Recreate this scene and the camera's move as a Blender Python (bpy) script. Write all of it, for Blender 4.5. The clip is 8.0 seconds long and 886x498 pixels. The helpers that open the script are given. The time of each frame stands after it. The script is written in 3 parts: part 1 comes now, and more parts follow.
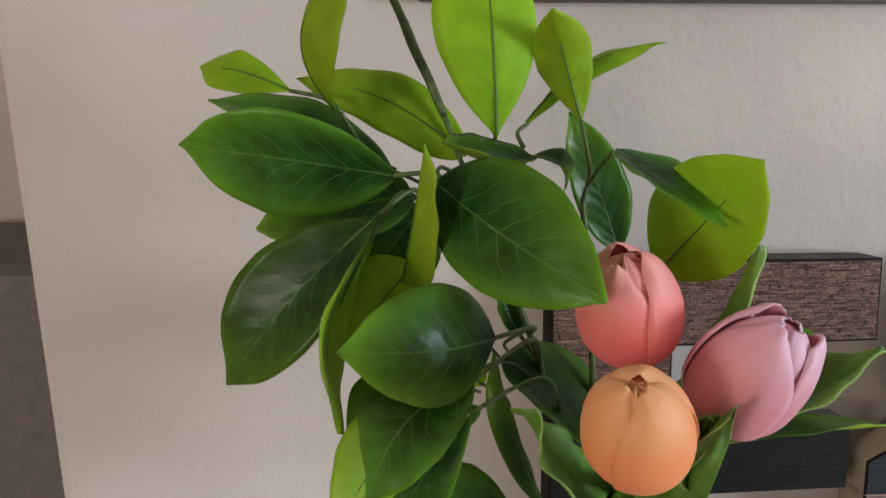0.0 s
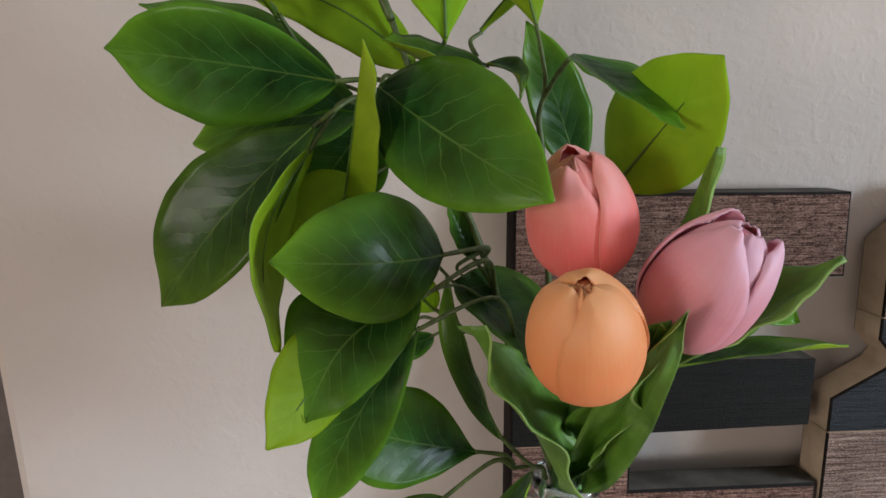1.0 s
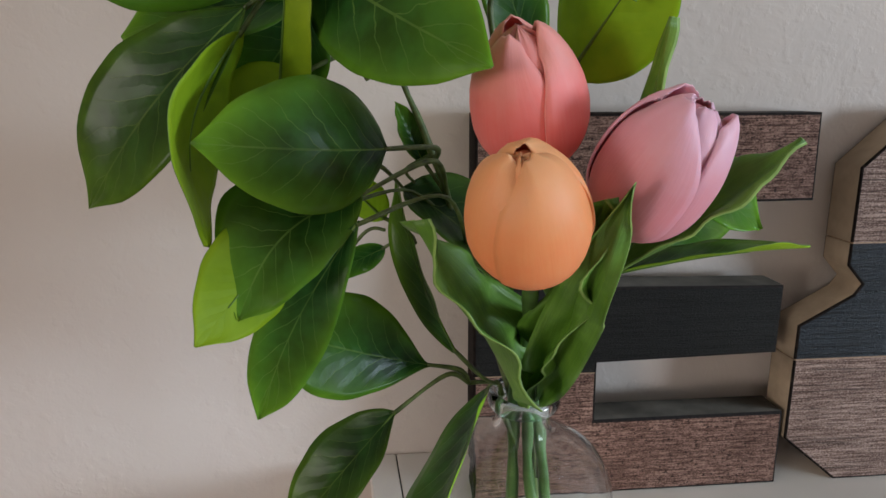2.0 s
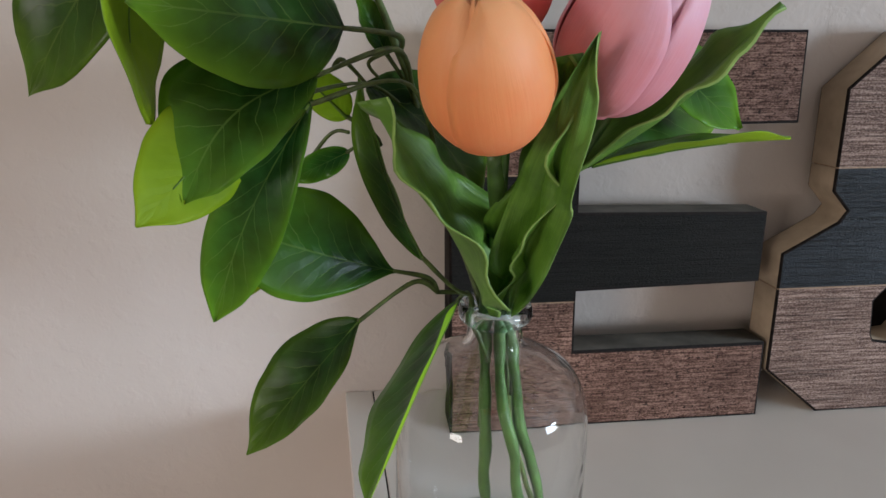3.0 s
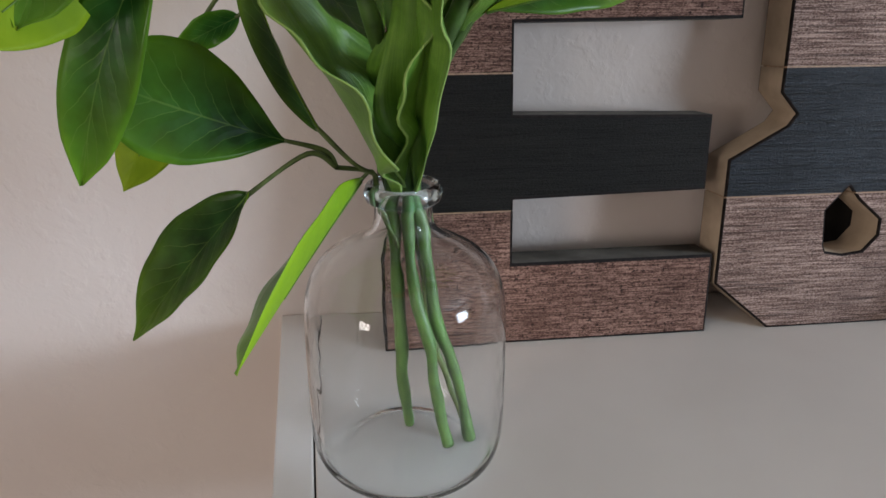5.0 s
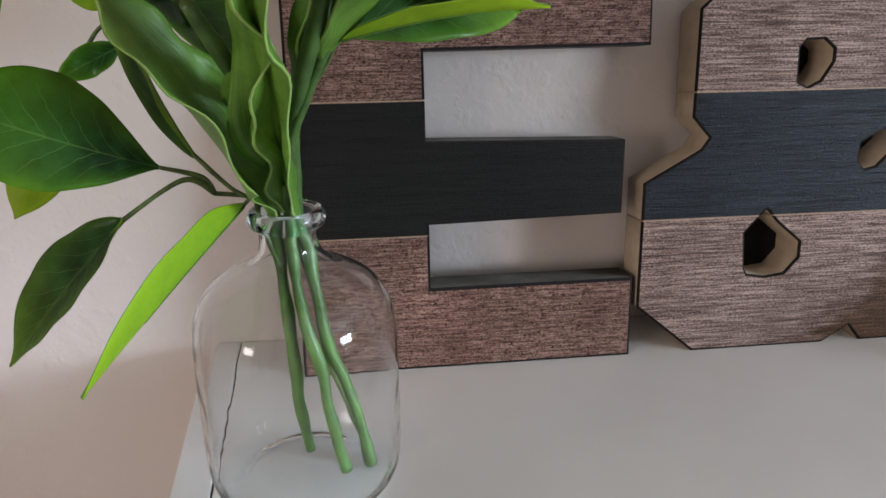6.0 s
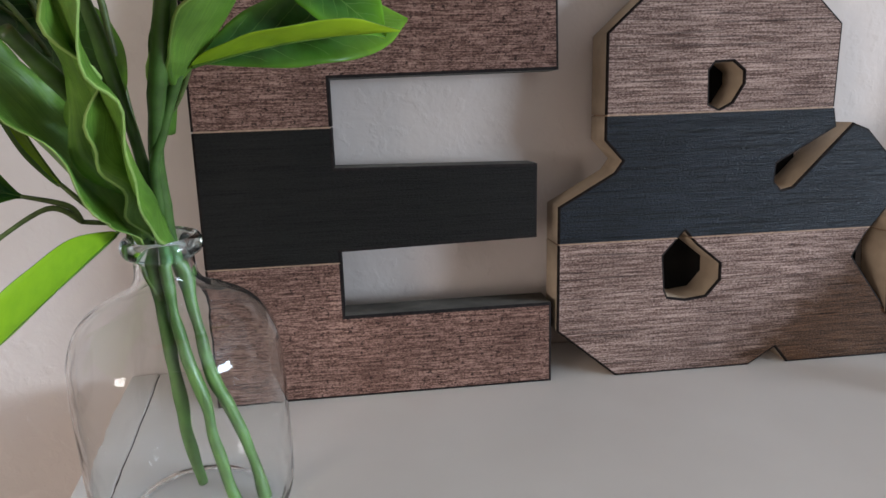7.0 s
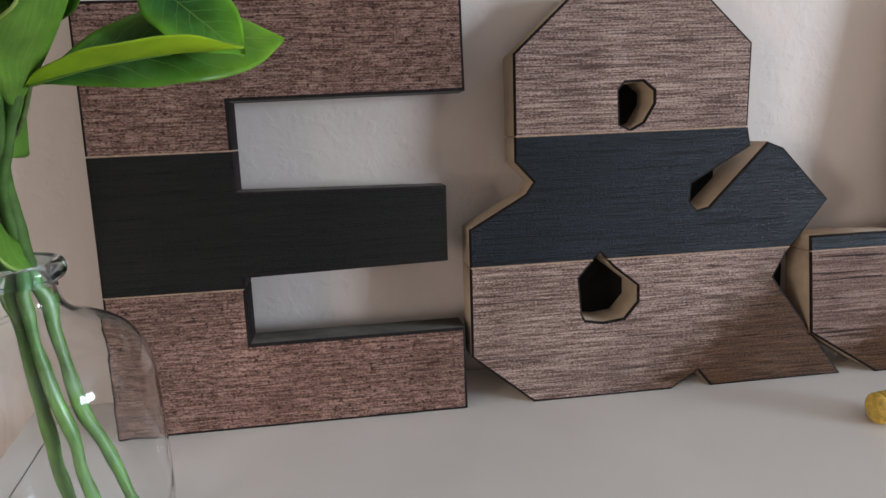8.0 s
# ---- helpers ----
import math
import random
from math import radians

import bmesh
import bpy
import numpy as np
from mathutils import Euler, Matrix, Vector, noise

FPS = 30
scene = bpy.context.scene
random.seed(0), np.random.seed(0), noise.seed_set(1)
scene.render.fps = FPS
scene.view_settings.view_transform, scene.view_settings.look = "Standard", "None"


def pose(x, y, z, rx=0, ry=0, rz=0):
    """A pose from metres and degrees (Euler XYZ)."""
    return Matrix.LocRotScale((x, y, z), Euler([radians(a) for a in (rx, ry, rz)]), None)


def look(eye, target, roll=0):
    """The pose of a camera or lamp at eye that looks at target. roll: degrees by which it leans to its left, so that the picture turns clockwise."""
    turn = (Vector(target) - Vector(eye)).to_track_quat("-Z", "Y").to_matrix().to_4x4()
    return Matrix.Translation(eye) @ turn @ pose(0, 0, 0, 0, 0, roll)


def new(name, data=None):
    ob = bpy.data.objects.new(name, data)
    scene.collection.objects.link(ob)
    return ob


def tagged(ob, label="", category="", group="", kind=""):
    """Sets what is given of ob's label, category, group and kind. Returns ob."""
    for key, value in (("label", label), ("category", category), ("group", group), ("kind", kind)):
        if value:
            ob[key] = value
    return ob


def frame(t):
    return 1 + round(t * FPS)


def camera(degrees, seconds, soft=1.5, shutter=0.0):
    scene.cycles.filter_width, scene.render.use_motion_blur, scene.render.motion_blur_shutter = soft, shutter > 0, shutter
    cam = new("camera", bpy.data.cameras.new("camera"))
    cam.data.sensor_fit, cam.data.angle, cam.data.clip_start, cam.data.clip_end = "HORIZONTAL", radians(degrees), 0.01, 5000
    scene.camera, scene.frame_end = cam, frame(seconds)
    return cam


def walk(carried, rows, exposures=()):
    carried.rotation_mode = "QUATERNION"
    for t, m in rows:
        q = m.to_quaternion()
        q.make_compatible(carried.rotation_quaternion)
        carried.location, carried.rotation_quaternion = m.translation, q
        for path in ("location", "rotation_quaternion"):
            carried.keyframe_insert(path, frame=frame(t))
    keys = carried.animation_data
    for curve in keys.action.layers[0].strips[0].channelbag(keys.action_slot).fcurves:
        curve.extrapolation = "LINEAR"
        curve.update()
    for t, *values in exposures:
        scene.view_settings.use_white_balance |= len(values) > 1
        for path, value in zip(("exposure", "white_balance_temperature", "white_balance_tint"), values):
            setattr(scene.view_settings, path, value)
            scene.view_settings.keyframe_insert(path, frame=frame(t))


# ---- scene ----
cam = camera(63.7, 8.0, soft=1.5)
METRES, EYE, TILT, LEAN, TURN = 0.393, 0.4475, -14.0, 0.0, -3.0
ROWS = [
    (0.0, 0.0, 0.0, 0.0, 0.0, 0.0, 0.0),
    (0.5, 0.0231, 0.0201, -0.0332, -0.55, -1.27, -0.09),
    (1.0, 0.0432, 0.0472, -0.0663, -1.48, -2.66, -0.08),
    (1.5, 0.0709, 0.0695, -0.1059, -2.2, -3.95, -0.03),
    (2.0, 0.0911, 0.0847, -0.1545, -2.72, -5.13, 0.16),
    (3.5, 0.147, 0.1303, -0.3029, -3.5, -7.9, 0.32),
    (4.0, 0.173, 0.15, -0.3436, -3.63, -8.55, 0.42),
    (5.5, 0.3181, 0.1361, -0.4136, -3.68, -8.22, 1.05),
    (6.0, 0.4076, 0.1274, -0.411, -3.66, -6.17, 1.35),
    (6.5, 0.488, 0.1299, -0.4153, -3.53, -4.86, 1.76),
    (7.0, 0.5698, 0.1269, -0.4234, -3.86, -3.78, 2.17),
    (7.5, 0.6505, 0.1376, -0.4286, -4.2, -2.9, 2.53),
    (8.0, 0.726, 0.1447, -0.4381, -4.61, -1.6, 2.77),
]
walk(cam, [(t, pose(-0.091, -0.490, EYE, TILT, LEAN, TURN) @ pose(METRES * x, METRES * y, METRES * z, 90 + pitch, roll, yaw)) for t, x, y, z, yaw, pitch, roll in ROWS],
     exposures=[(0.0, 0.02, 6450, 8), (2.0, -0.09, 6300, 7), (4.2, -0.04, 6220, 9), (5.5, 0.04, 6250, 10), (6.5, 0.20, 6050, 9), (7.5, 0.10, 6200, 10), (8.0, 0.18, 6250, 10)])

# ---- world and light ----
world = bpy.data.worlds.new("daylight")
scene.world = world
world.use_nodes = True
wn = world.node_tree.nodes
sky = wn.new("ShaderNodeTexSky")
sky.sky_type, sky.sun_disc = "NISHITA", False
sky.sun_elevation, sky.sun_rotation = radians(35), radians(120)
world.node_tree.links.new(sky.outputs[0], wn["Background"].inputs[0])
wn["Background"].inputs[1].default_value = 0.10


def window_lamp(name, eye, target, w, h, watts, colour):
    data = bpy.data.lights.new(name, "AREA")
    data.shape, data.size, data.size_y, data.energy, data.color = "RECTANGLE", w, h, watts, colour
    ob = new(name, data)
    ob.matrix_world = look(eye, target)
    return ob


# the room's two windows: one in the wall to the right, one far to the left
window_lamp("window_light_right", (3.56, -2.05, 0.45), (0.0, -0.04, 0.20), 1.00, 0.70, 104.0, (0.71, 0.85, 1.0))
window_lamp("window_light_left", (-3.56, -3.3, 0.60), (0.0, -0.10, 0.25), 0.9, 1.0, 56.0, (1.0, 0.89, 0.81))

# ---- materials ----


class Mat:
    """A node material with a few short hands."""

    def __init__(self, name, colour, rough=0.5, metal=0.0, spec=0.5):
        self.mat = bpy.data.materials.new(name)
        self.mat.use_nodes = True
        self.t = self.mat.node_tree
        self.b = self.t.nodes["Principled BSDF"]
        self.set("Base Color", (*colour, 1)), self.set("Roughness", rough), self.set("Metallic", metal)
        self.set("Specular IOR Level", spec)

    def set(self, key, value):
        self.b.inputs[key].default_value = value

    def node(self, kind, **values):
        n = self.t.nodes.new("ShaderNode" + kind)
        for k, v in values.items():
            n.inputs[k].default_value = v
        return n

    def link(self, a, b):
        self.t.links.new(a, b)

    def coords(self, scale=(1, 1, 1), space="Object"):
        tc = self.t.nodes.new("ShaderNodeTexCoord")
        mp = self.node("Mapping", Scale=scale)
        self.link(tc.outputs[space], mp.inputs[0])
        return mp.outputs[0]

    def noise(self, vec, scale, detail=4.0, rough=0.55, distort=0.0):
        n = self.node("TexNoise", Scale=scale, Detail=detail, Roughness=rough, Distortion=distort)
        self.link(vec, n.inputs["Vector"])
        return n.outputs["Fac"]

    def ramp(self, fac, stops):
        r = self.t.nodes.new("ShaderNodeValToRGB")
        e = r.color_ramp.elements
        while len(e) < len(stops):
            e.new(0.5)
        for el, (p, c) in zip(e, stops):
            el.position, el.color = p, (*c, 1)
        self.link(fac, r.inputs[0])
        return r.outputs[0]

    def mix(self, fac, a, b, mode="MIX"):
        m = self.t.nodes.new("ShaderNodeMix")
        m.data_type, m.blend_type = "RGBA", mode
        for sock, v in ((m.inputs[0], fac), (m.inputs[6], a), (m.inputs[7], b)):
            if isinstance(v, (int, float)):
                sock.default_value = v
            elif isinstance(v, tuple):
                sock.default_value = (*v, 1)
            else:
                self.link(v, sock)
        return m.outputs[2]

    def maths(self, op, a, b=0.0, c=None):
        m = self.t.nodes.new("ShaderNodeMath")
        m.operation = op
        for sock, v in zip(m.inputs, (a, b, c)):
            if v is None:
                continue
            if isinstance(v, (int, float)):
                sock.default_value = v
            else:
                self.link(v, sock)
        return m.outputs[0]

    def bump(self, height, strength, distance):
        b = self.node("Bump", Strength=strength, Distance=distance)
        self.link(height, b.inputs["Height"])
        last = self.b.inputs["Normal"]
        if last.is_linked:
            self.link(last.links[0].from_socket, b.inputs["Normal"])
        self.link(b.outputs[0], last)

    def base(self, socket):
        self.link(socket, self.b.inputs["Base Color"])

    def random(self):
        return self.t.nodes.new("ShaderNodeObjectInfo").outputs["Random"]


def wall_paint():
    m = Mat("painted plaster", (0.62, 0.55, 0.49), 0.62)
    v = m.coords()
    m.base(m.ramp(m.noise(v, 3.0, 3), [(0.3, (0.60, 0.51, 0.455)), (0.7, (0.655, 0.57, 0.515))]))
    blobs = m.noise(v, 85.0, 3.0, 0.5, 0.15)
    flat = m.ramp(blobs, [(0.54, (0, 0, 0)), (0.66, (1, 1, 1))])
    m.bump(m.noise(v, 26.0, 4.0, 0.6, 0.4), 0.22, 0.006)
    m.bump(flat, 0.13, 0.0014)
    m.bump(m.noise(v, 380.0, 2.0), 0.12, 0.0005)
    return m.mat


def shelf_paint():
    m = Mat("white satin paint", (0.76, 0.72, 0.67), 0.32)
    v = m.coords()
    m.base(m.ramp(m.noise(v, 7.0, 3), [(0.3, (0.72, 0.665, 0.615)), (0.7, (0.78, 0.73, 0.68))]))
    m.link(m.ramp(m.noise(v, 5.0, 2), [(0.3, (0.30, 0.30, 0.30)), (0.75, (0.40, 0.40, 0.40))]), m.b.inputs["Roughness"])
    m.bump(m.noise(m.coords((6, 60, 60)), 8.0, 3), 0.06, 0.0006)
    return m.mat


def stained_wood(name, dark, light, grain=(5, 240, 240), rough=0.45, pores=0.5, lines=0.8, burn=None, spec=0.3, grains=(210, 380)):
    m = Mat(name, dark, rough, 0.0, spec)
    g1 = m.noise(m.coords(grain), 1.0, 5, 0.6, 0.4)
    g2 = m.noise(m.coords((28, 900, 900)), 1.0, 3, 0.7)
    grit = m.noise(m.coords((500, 900, 900)), 1.0, 2, 0.6)
    fibre = m.maths("ADD", m.maths("MULTIPLY", g1, 0.30), m.maths("ADD", m.maths("MULTIPLY", g2, 0.40), m.maths("MULTIPLY", grit, 0.30)))
    col = m.ramp(fibre, [(0.38, tuple(c * 0.25 for c in dark)), (0.46, dark), (0.58, light)])
    blot = m.noise(m.coords(), 14.0, 4, 0.6)
    col = m.mix(m.ramp(blot, [(0.38, (0, 0, 0)), (0.75, (0.6, 0.6, 0.6))]), col, tuple(c * 0.7 for c in dark))
    split = m.noise(m.coords((12, 430, 430)), 1.0, 3, 0.6, 0.5)
    crack = m.ramp(split, [(0.365, (lines, lines, lines)), (0.415, (0, 0, 0))])
    col = m.mix(crack, col, tuple(c * 0.12 for c in dark))
    speck = m.noise(m.coords((grains[0], grains[1], grains[1])), 1.0, 3, 0.65)
    col = m.mix(m.ramp(speck, [(0.58, (0, 0, 0)), (0.64, (pores, pores, pores))]), col, tuple(c * 0.18 for c in dark))
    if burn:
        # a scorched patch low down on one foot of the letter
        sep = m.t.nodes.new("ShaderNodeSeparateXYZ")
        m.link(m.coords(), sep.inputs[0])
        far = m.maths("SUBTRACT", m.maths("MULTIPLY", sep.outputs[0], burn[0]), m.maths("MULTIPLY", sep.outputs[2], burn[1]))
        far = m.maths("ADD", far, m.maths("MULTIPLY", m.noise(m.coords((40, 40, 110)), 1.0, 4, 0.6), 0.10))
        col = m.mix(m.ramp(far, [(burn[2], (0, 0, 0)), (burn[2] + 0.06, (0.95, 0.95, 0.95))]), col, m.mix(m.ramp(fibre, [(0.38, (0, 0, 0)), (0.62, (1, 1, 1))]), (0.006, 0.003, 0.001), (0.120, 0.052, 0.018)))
    m.base(col)
    m.link(m.ramp(fibre, [(0.38, (rough + 0.25,) * 3), (0.58, (rough - 0.06,) * 3)]), m.b.inputs["Roughness"])
    m.bump(fibre, 1.0, 0.0019)
    m.bump(m.maths("SUBTRACT", 1.0, crack), 0.4, 0.0012)
    return m.mat


def plain(name, colour, rough=0.5, vary=0.25, scale=60.0, bump=0.1, metal=0.0, spec=0.5):
    m = Mat(name, colour, rough, metal, spec)
    n = m.noise(m.coords(), scale, 4)
    m.base(m.ramp(n, [(0.3, tuple(c * (1 - vary) for c in colour)), (0.7, tuple(min(1, c * (1 + vary)) for c in colour))]))
    m.bump(n, bump, 0.001)
    return m.mat


def leaf_face(name, dark, mid, edge, vein, rough, vein_gain, value):
    """A leaf's skin: u runs from base to tip, v from -1 to 1 across it."""
    m = Mat(name, mid, rough, 0.0, 0.16)
    tc = m.t.nodes.new("ShaderNodeTexCoord")
    sep = m.t.nodes.new("ShaderNodeSeparateXYZ")
    m.link(tc.outputs["UV"], sep.inputs[0])
    u, v = sep.outputs[0], sep.outputs[1]
    av = m.maths("ABSOLUTE", m.maths("MULTIPLY_ADD", v, 2.0, -1.0))
    obj = m.coords()
    wob = m.maths("MULTIPLY", m.maths("SUBTRACT", m.noise(obj, 70.0, 3), 0.5), 0.10)
    rise = m.maths("ADD", m.maths("SUBTRACT", u, m.maths("MULTIPLY", m.maths("POWER", av, 0.8), 0.26)), wob)
    saw = m.maths("ABSOLUTE", m.maths("SUBTRACT", m.maths("FRACT", m.maths("MULTIPLY", rise, 8.0)), 0.5))
    side = m.maths("LESS_THAN", saw, m.maths("MULTIPLY_ADD", av, -0.022, 0.030))
    side = m.maths("MULTIPLY", side, m.maths("LESS_THAN", av, 0.80))
    mid_rib = m.maths("LESS_THAN", av, 0.018)
    lines = m.maths("MAXIMUM", side, mid_rib)
    cloud = m.noise(obj, 38.0, 3, 0.6)
    fringe = m.maths("ADD", m.maths("MULTIPLY", m.maths("POWER", av, 3.0), 0.58), m.maths("MULTIPLY", m.maths("POWER", u, 2.5), 0.85))
    fringe = m.maths("MULTIPLY", fringe, m.maths("ADD", m.maths("MULTIPLY", cloud, 1.3), m.maths("MULTIPLY", m.random(), 0.35)))
    body = m.ramp(m.noise(obj, 60.0, 4), [(0.35, dark), (0.68, mid)])
    col = m.mix(fringe, body, edge)
    col = m.mix(m.maths("MULTIPLY", lines, m.maths("MULTIPLY", m.maths("ADD", cloud, 0.15), vein_gain)), col, vein)
    hsv = m.node("HueSaturation")
    m.link(col, hsv.inputs["Color"])
    m.link(m.maths("MULTIPLY_ADD", m.random(), 0.026, 0.482), hsv.inputs["Hue"])
    m.link(m.maths("MULTIPLY_ADD", m.random(), 0.40, value), hsv.inputs["Value"])
    m.base(hsv.outputs[0])
    m.bump(m.maths("SUBTRACT", 1.0, lines), 0.35, 0.0008)
    m.bump(m.maths("MULTIPLY", saw, m.maths("SUBTRACT", 1.0, av)), 0.13, 0.0030)
    m.bump(m.noise(obj, 140.0, 3), 0.10, 0.0012)
    m.bump(m.noise(obj, 1500.0, 2), 0.06, 0.0003)
    return m


WALL, SHELF = wall_paint(), shelf_paint()
WOOD_E = stained_wood("brown stained wood", (0.100, 0.050, 0.037), (0.39, 0.238, 0.186), (110, 420, 420), 0.5, 0.85, 0.22, None, 0.12, (240, 300))
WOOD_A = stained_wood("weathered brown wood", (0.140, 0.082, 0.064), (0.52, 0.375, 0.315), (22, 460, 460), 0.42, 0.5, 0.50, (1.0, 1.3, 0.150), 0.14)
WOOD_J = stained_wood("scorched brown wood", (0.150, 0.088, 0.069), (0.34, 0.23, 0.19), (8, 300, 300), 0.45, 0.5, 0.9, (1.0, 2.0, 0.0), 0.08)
BLACK_E = stained_wood("black painted wood", (0.0105, 0.0096, 0.0082), (0.0140, 0.0128, 0.0110), (5, 160, 160), 0.55, 0.05, 0.1, None, 0.17)
BLACK_A = stained_wood("blue-black painted wood", (0.003, 0.004, 0.006), (0.018, 0.023, 0.032), (9, 330, 330), 0.31, 0.25, 0.8, None, 0.24)
EDGE = plain("burnt wood edge", (0.014, 0.010, 0.009), 0.75, 0.5, 220.0, 0.4, 0.0, 0.12)
SEAM = plain("bare wood seam", (0.34, 0.22, 0.14), 0.6, 0.3, 300.0)
RAW = plain("raw wood side", (0.40, 0.30, 0.21), 0.65, 0.18, 40.0, 0.2)
GREYRAW = plain("dull painted side", (0.072, 0.062, 0.050), 0.85, 0.35, 40.0, 0.2, 0.0, 0.15)
STEM = plain("olive twig", (0.085, 0.12, 0.03), 0.5, 0.45, 160.0, 0.3)
TSTEM = plain("green tulip stem", (0.066, 0.135, 0.028), 0.42, 0.35, 70.0, 0.3)
_top = leaf_face("leaf top", (0.004, 0.025, 0.005), (0.023, 0.102, 0.019), (0.15, 0.34, 0.018), (0.17, 0.29, 0.06), 0.30, 0.62, 0.70)
_back = leaf_face("leaf back", (0.17, 0.33, 0.010), (0.24, 0.43, 0.012), (0.29, 0.48, 0.014), (0.05, 0.13, 0.012), 0.55, 0.0, 0.80)
LEAF_TOP, LEAF_BACK = _top.mat, _back.mat
LEAF_RIM = plain("leaf rim", (0.10, 0.19, 0.02), 0.5, 0.2)


def blade_skin():
    m = Mat("tulip leaf", (0.13, 0.27, 0.03), 0.45)
    tc = m.t.nodes.new("ShaderNodeTexCoord")
    sep = m.t.nodes.new("ShaderNodeSeparateXYZ")
    m.link(tc.outputs["UV"], sep.inputs[0])
    comb = m.t.nodes.new("ShaderNodeCombineXYZ")
    m.link(m.maths("MULTIPLY", sep.outputs[0], 2.5), comb.inputs[0])
    m.link(m.maths("MULTIPLY", sep.outputs[1], 46.0), comb.inputs[1])
    fibre = m.noise(comb.outputs[0], 1.0, 3, 0.6)
    cloud = m.noise(m.coords(), 32.0, 4, 0.6)
    col = m.ramp(m.maths("ADD", m.maths("MULTIPLY", fibre, 0.35), m.maths("MULTIPLY", cloud, 0.65)), [(0.34, (0.055, 0.135, 0.014)), (0.52, (0.110, 0.240, 0.024)), (0.68, (0.185, 0.345, 0.042))])
    m.base(col)
    m.bump(fibre, 0.35, 0.0010)
    m.bump(m.noise(m.coords(), 110.0, 3), 0.15, 0.0015)
    return m.mat


BLADE = blade_skin()
BLADE_RIM = plain("tulip leaf rim", (0.27, 0.42, 0.10), 0.5, 0.2)
RIB = plain("leaf rib", (0.085, 0.17, 0.015), 0.5, 0.25)


def petal_skin(name, low, high, tip):
    m = Mat(name, high, 0.55)
    tc = m.t.nodes.new("ShaderNodeTexCoord")
    sep = m.t.nodes.new("ShaderNodeSeparateXYZ")
    m.link(tc.outputs["UV"], sep.inputs[0])
    u, v = sep.outputs[0], sep.outputs[1]
    comb = m.t.nodes.new("ShaderNodeCombineXYZ")
    m.link(m.maths("MULTIPLY", u, 2.0), comb.inputs[0])
    m.link(m.maths("MULTIPLY", v, 42.0), comb.inputs[1])
    fibre = m.noise(comb.outputs[0], 1.0, 3, 0.6)
    cloud = m.noise(m.coords(), 45.0, 3)
    along = m.maths("ADD", m.maths("MULTIPLY", u, 0.75), m.maths("MULTIPLY", cloud, 0.4))
    col = m.ramp(along, [(0.12, low), (0.62, high), (1.0, tip)])
    col = m.mix(m.ramp(fibre, [(0.4, (0, 0, 0)), (0.75, (0.18, 0.18, 0.18))]), col, tip)
    m.base(col)
    m.set("Subsurface Weight", 0.22), m.set("Subsurface Radius", (0.006, 0.003, 0.002)), m.set("Subsurface Scale", 0.5)
    m.bump(fibre, 0.14, 0.0010)
    m.bump(m.noise(m.coords(), 90.0, 3), 0.18, 0.0015)
    return m.mat


ORANGE = petal_skin("orange petal", (1.0, 0.20, 0.060), (1.0, 0.325, 0.115), (1.0, 0.44, 0.20))
CORAL = petal_skin("coral petal", (0.88, 0.130, 0.125), (0.96, 0.200, 0.185), (0.98, 0.40, 0.36))
PINK = petal_skin("dusty pink petal", (0.70, 0.205, 0.235), (0.80, 0.31, 0.36), (0.88, 0.50, 0.62))
DEEP = plain("orange-red throat", (1.0, 0.30, 0.14), 0.6)
DEEPCORAL = plain("coral throat", (0.86, 0.20, 0.13), 0.6)
DEEPPINK = plain("pink throat", (0.62, 0.20, 0.24), 0.6)


def clear_glass(name="clear bottle glass", tint=(0.985, 0.996, 0.996), rough=0.0, ior=1.46):
    m = Mat(name, tint, rough)
    m.set("Transmission Weight", 1.0), m.set("IOR", ior)
    m.bump(m.noise(m.coords(), 26.0, 2), 0.22, 0.004)
    return m.mat


GLASS = clear_glass(ior=1.36)
LIPGLASS = clear_glass("thick bluish lip glass", (0.78, 0.94, 0.975), 0.08)
YELLOW = plain("yellow straw", (0.55, 0.36, 0.06), 0.55, 0.35, 260.0, 0.5)
# near-black for the sheets that imitate shade behind the ampersand
DARKSHADE = plain("black shade sheet", (0.012, 0.011, 0.010), 0.9, 0.3, 60.0, 0.1, 0.0, 0.1)
FRAME = plain("grey weathered frame", (0.10, 0.10, 0.095), 0.6, 0.4, 80.0, 0.3)
FLOOR = plain("beige carpet", (0.40, 0.33, 0.27), 0.9, 0.2, 90.0, 0.4)
CEIL = plain("ceiling white", (0.78, 0.76, 0.73), 0.8, 0.05, 20.0)
# shadow tone of the block beyond the corner
SHADETAUPE = plain("dark taupe shade", (0.19, 0.162, 0.15), 0.8, 0.15, 30.0, 0.2)
PANE = clear_glass()
PANE.name = "window glass"

# ---- builders ----


def mesh_of(bm, name, mats, smooth=False):
    me = bpy.data.meshes.new(name)
    bm.to_mesh(me)
    bm.free()
    for m in mats:
        me.materials.append(m)
    if smooth:
        me.polygons.foreach_set("use_smooth", [True] * len(me.polygons))
    return me


def part(name, bm, mats, parent=None, label="", smooth=False):
    mats = mats if isinstance(mats, (list, tuple)) else [mats]
    ob = new(name, mesh_of(bm, name, mats, smooth))
    ob.parent = parent
    if label:
        ob["label"] = label
    return ob


def thing(name, place, label, category, group="", kind=""):
    ob = new(name)
    ob.location = place
    bpy.context.view_layer.update()
    return tagged(ob, label, category, group, kind)


def local(parent, p):
    return Vector(p) - parent.location


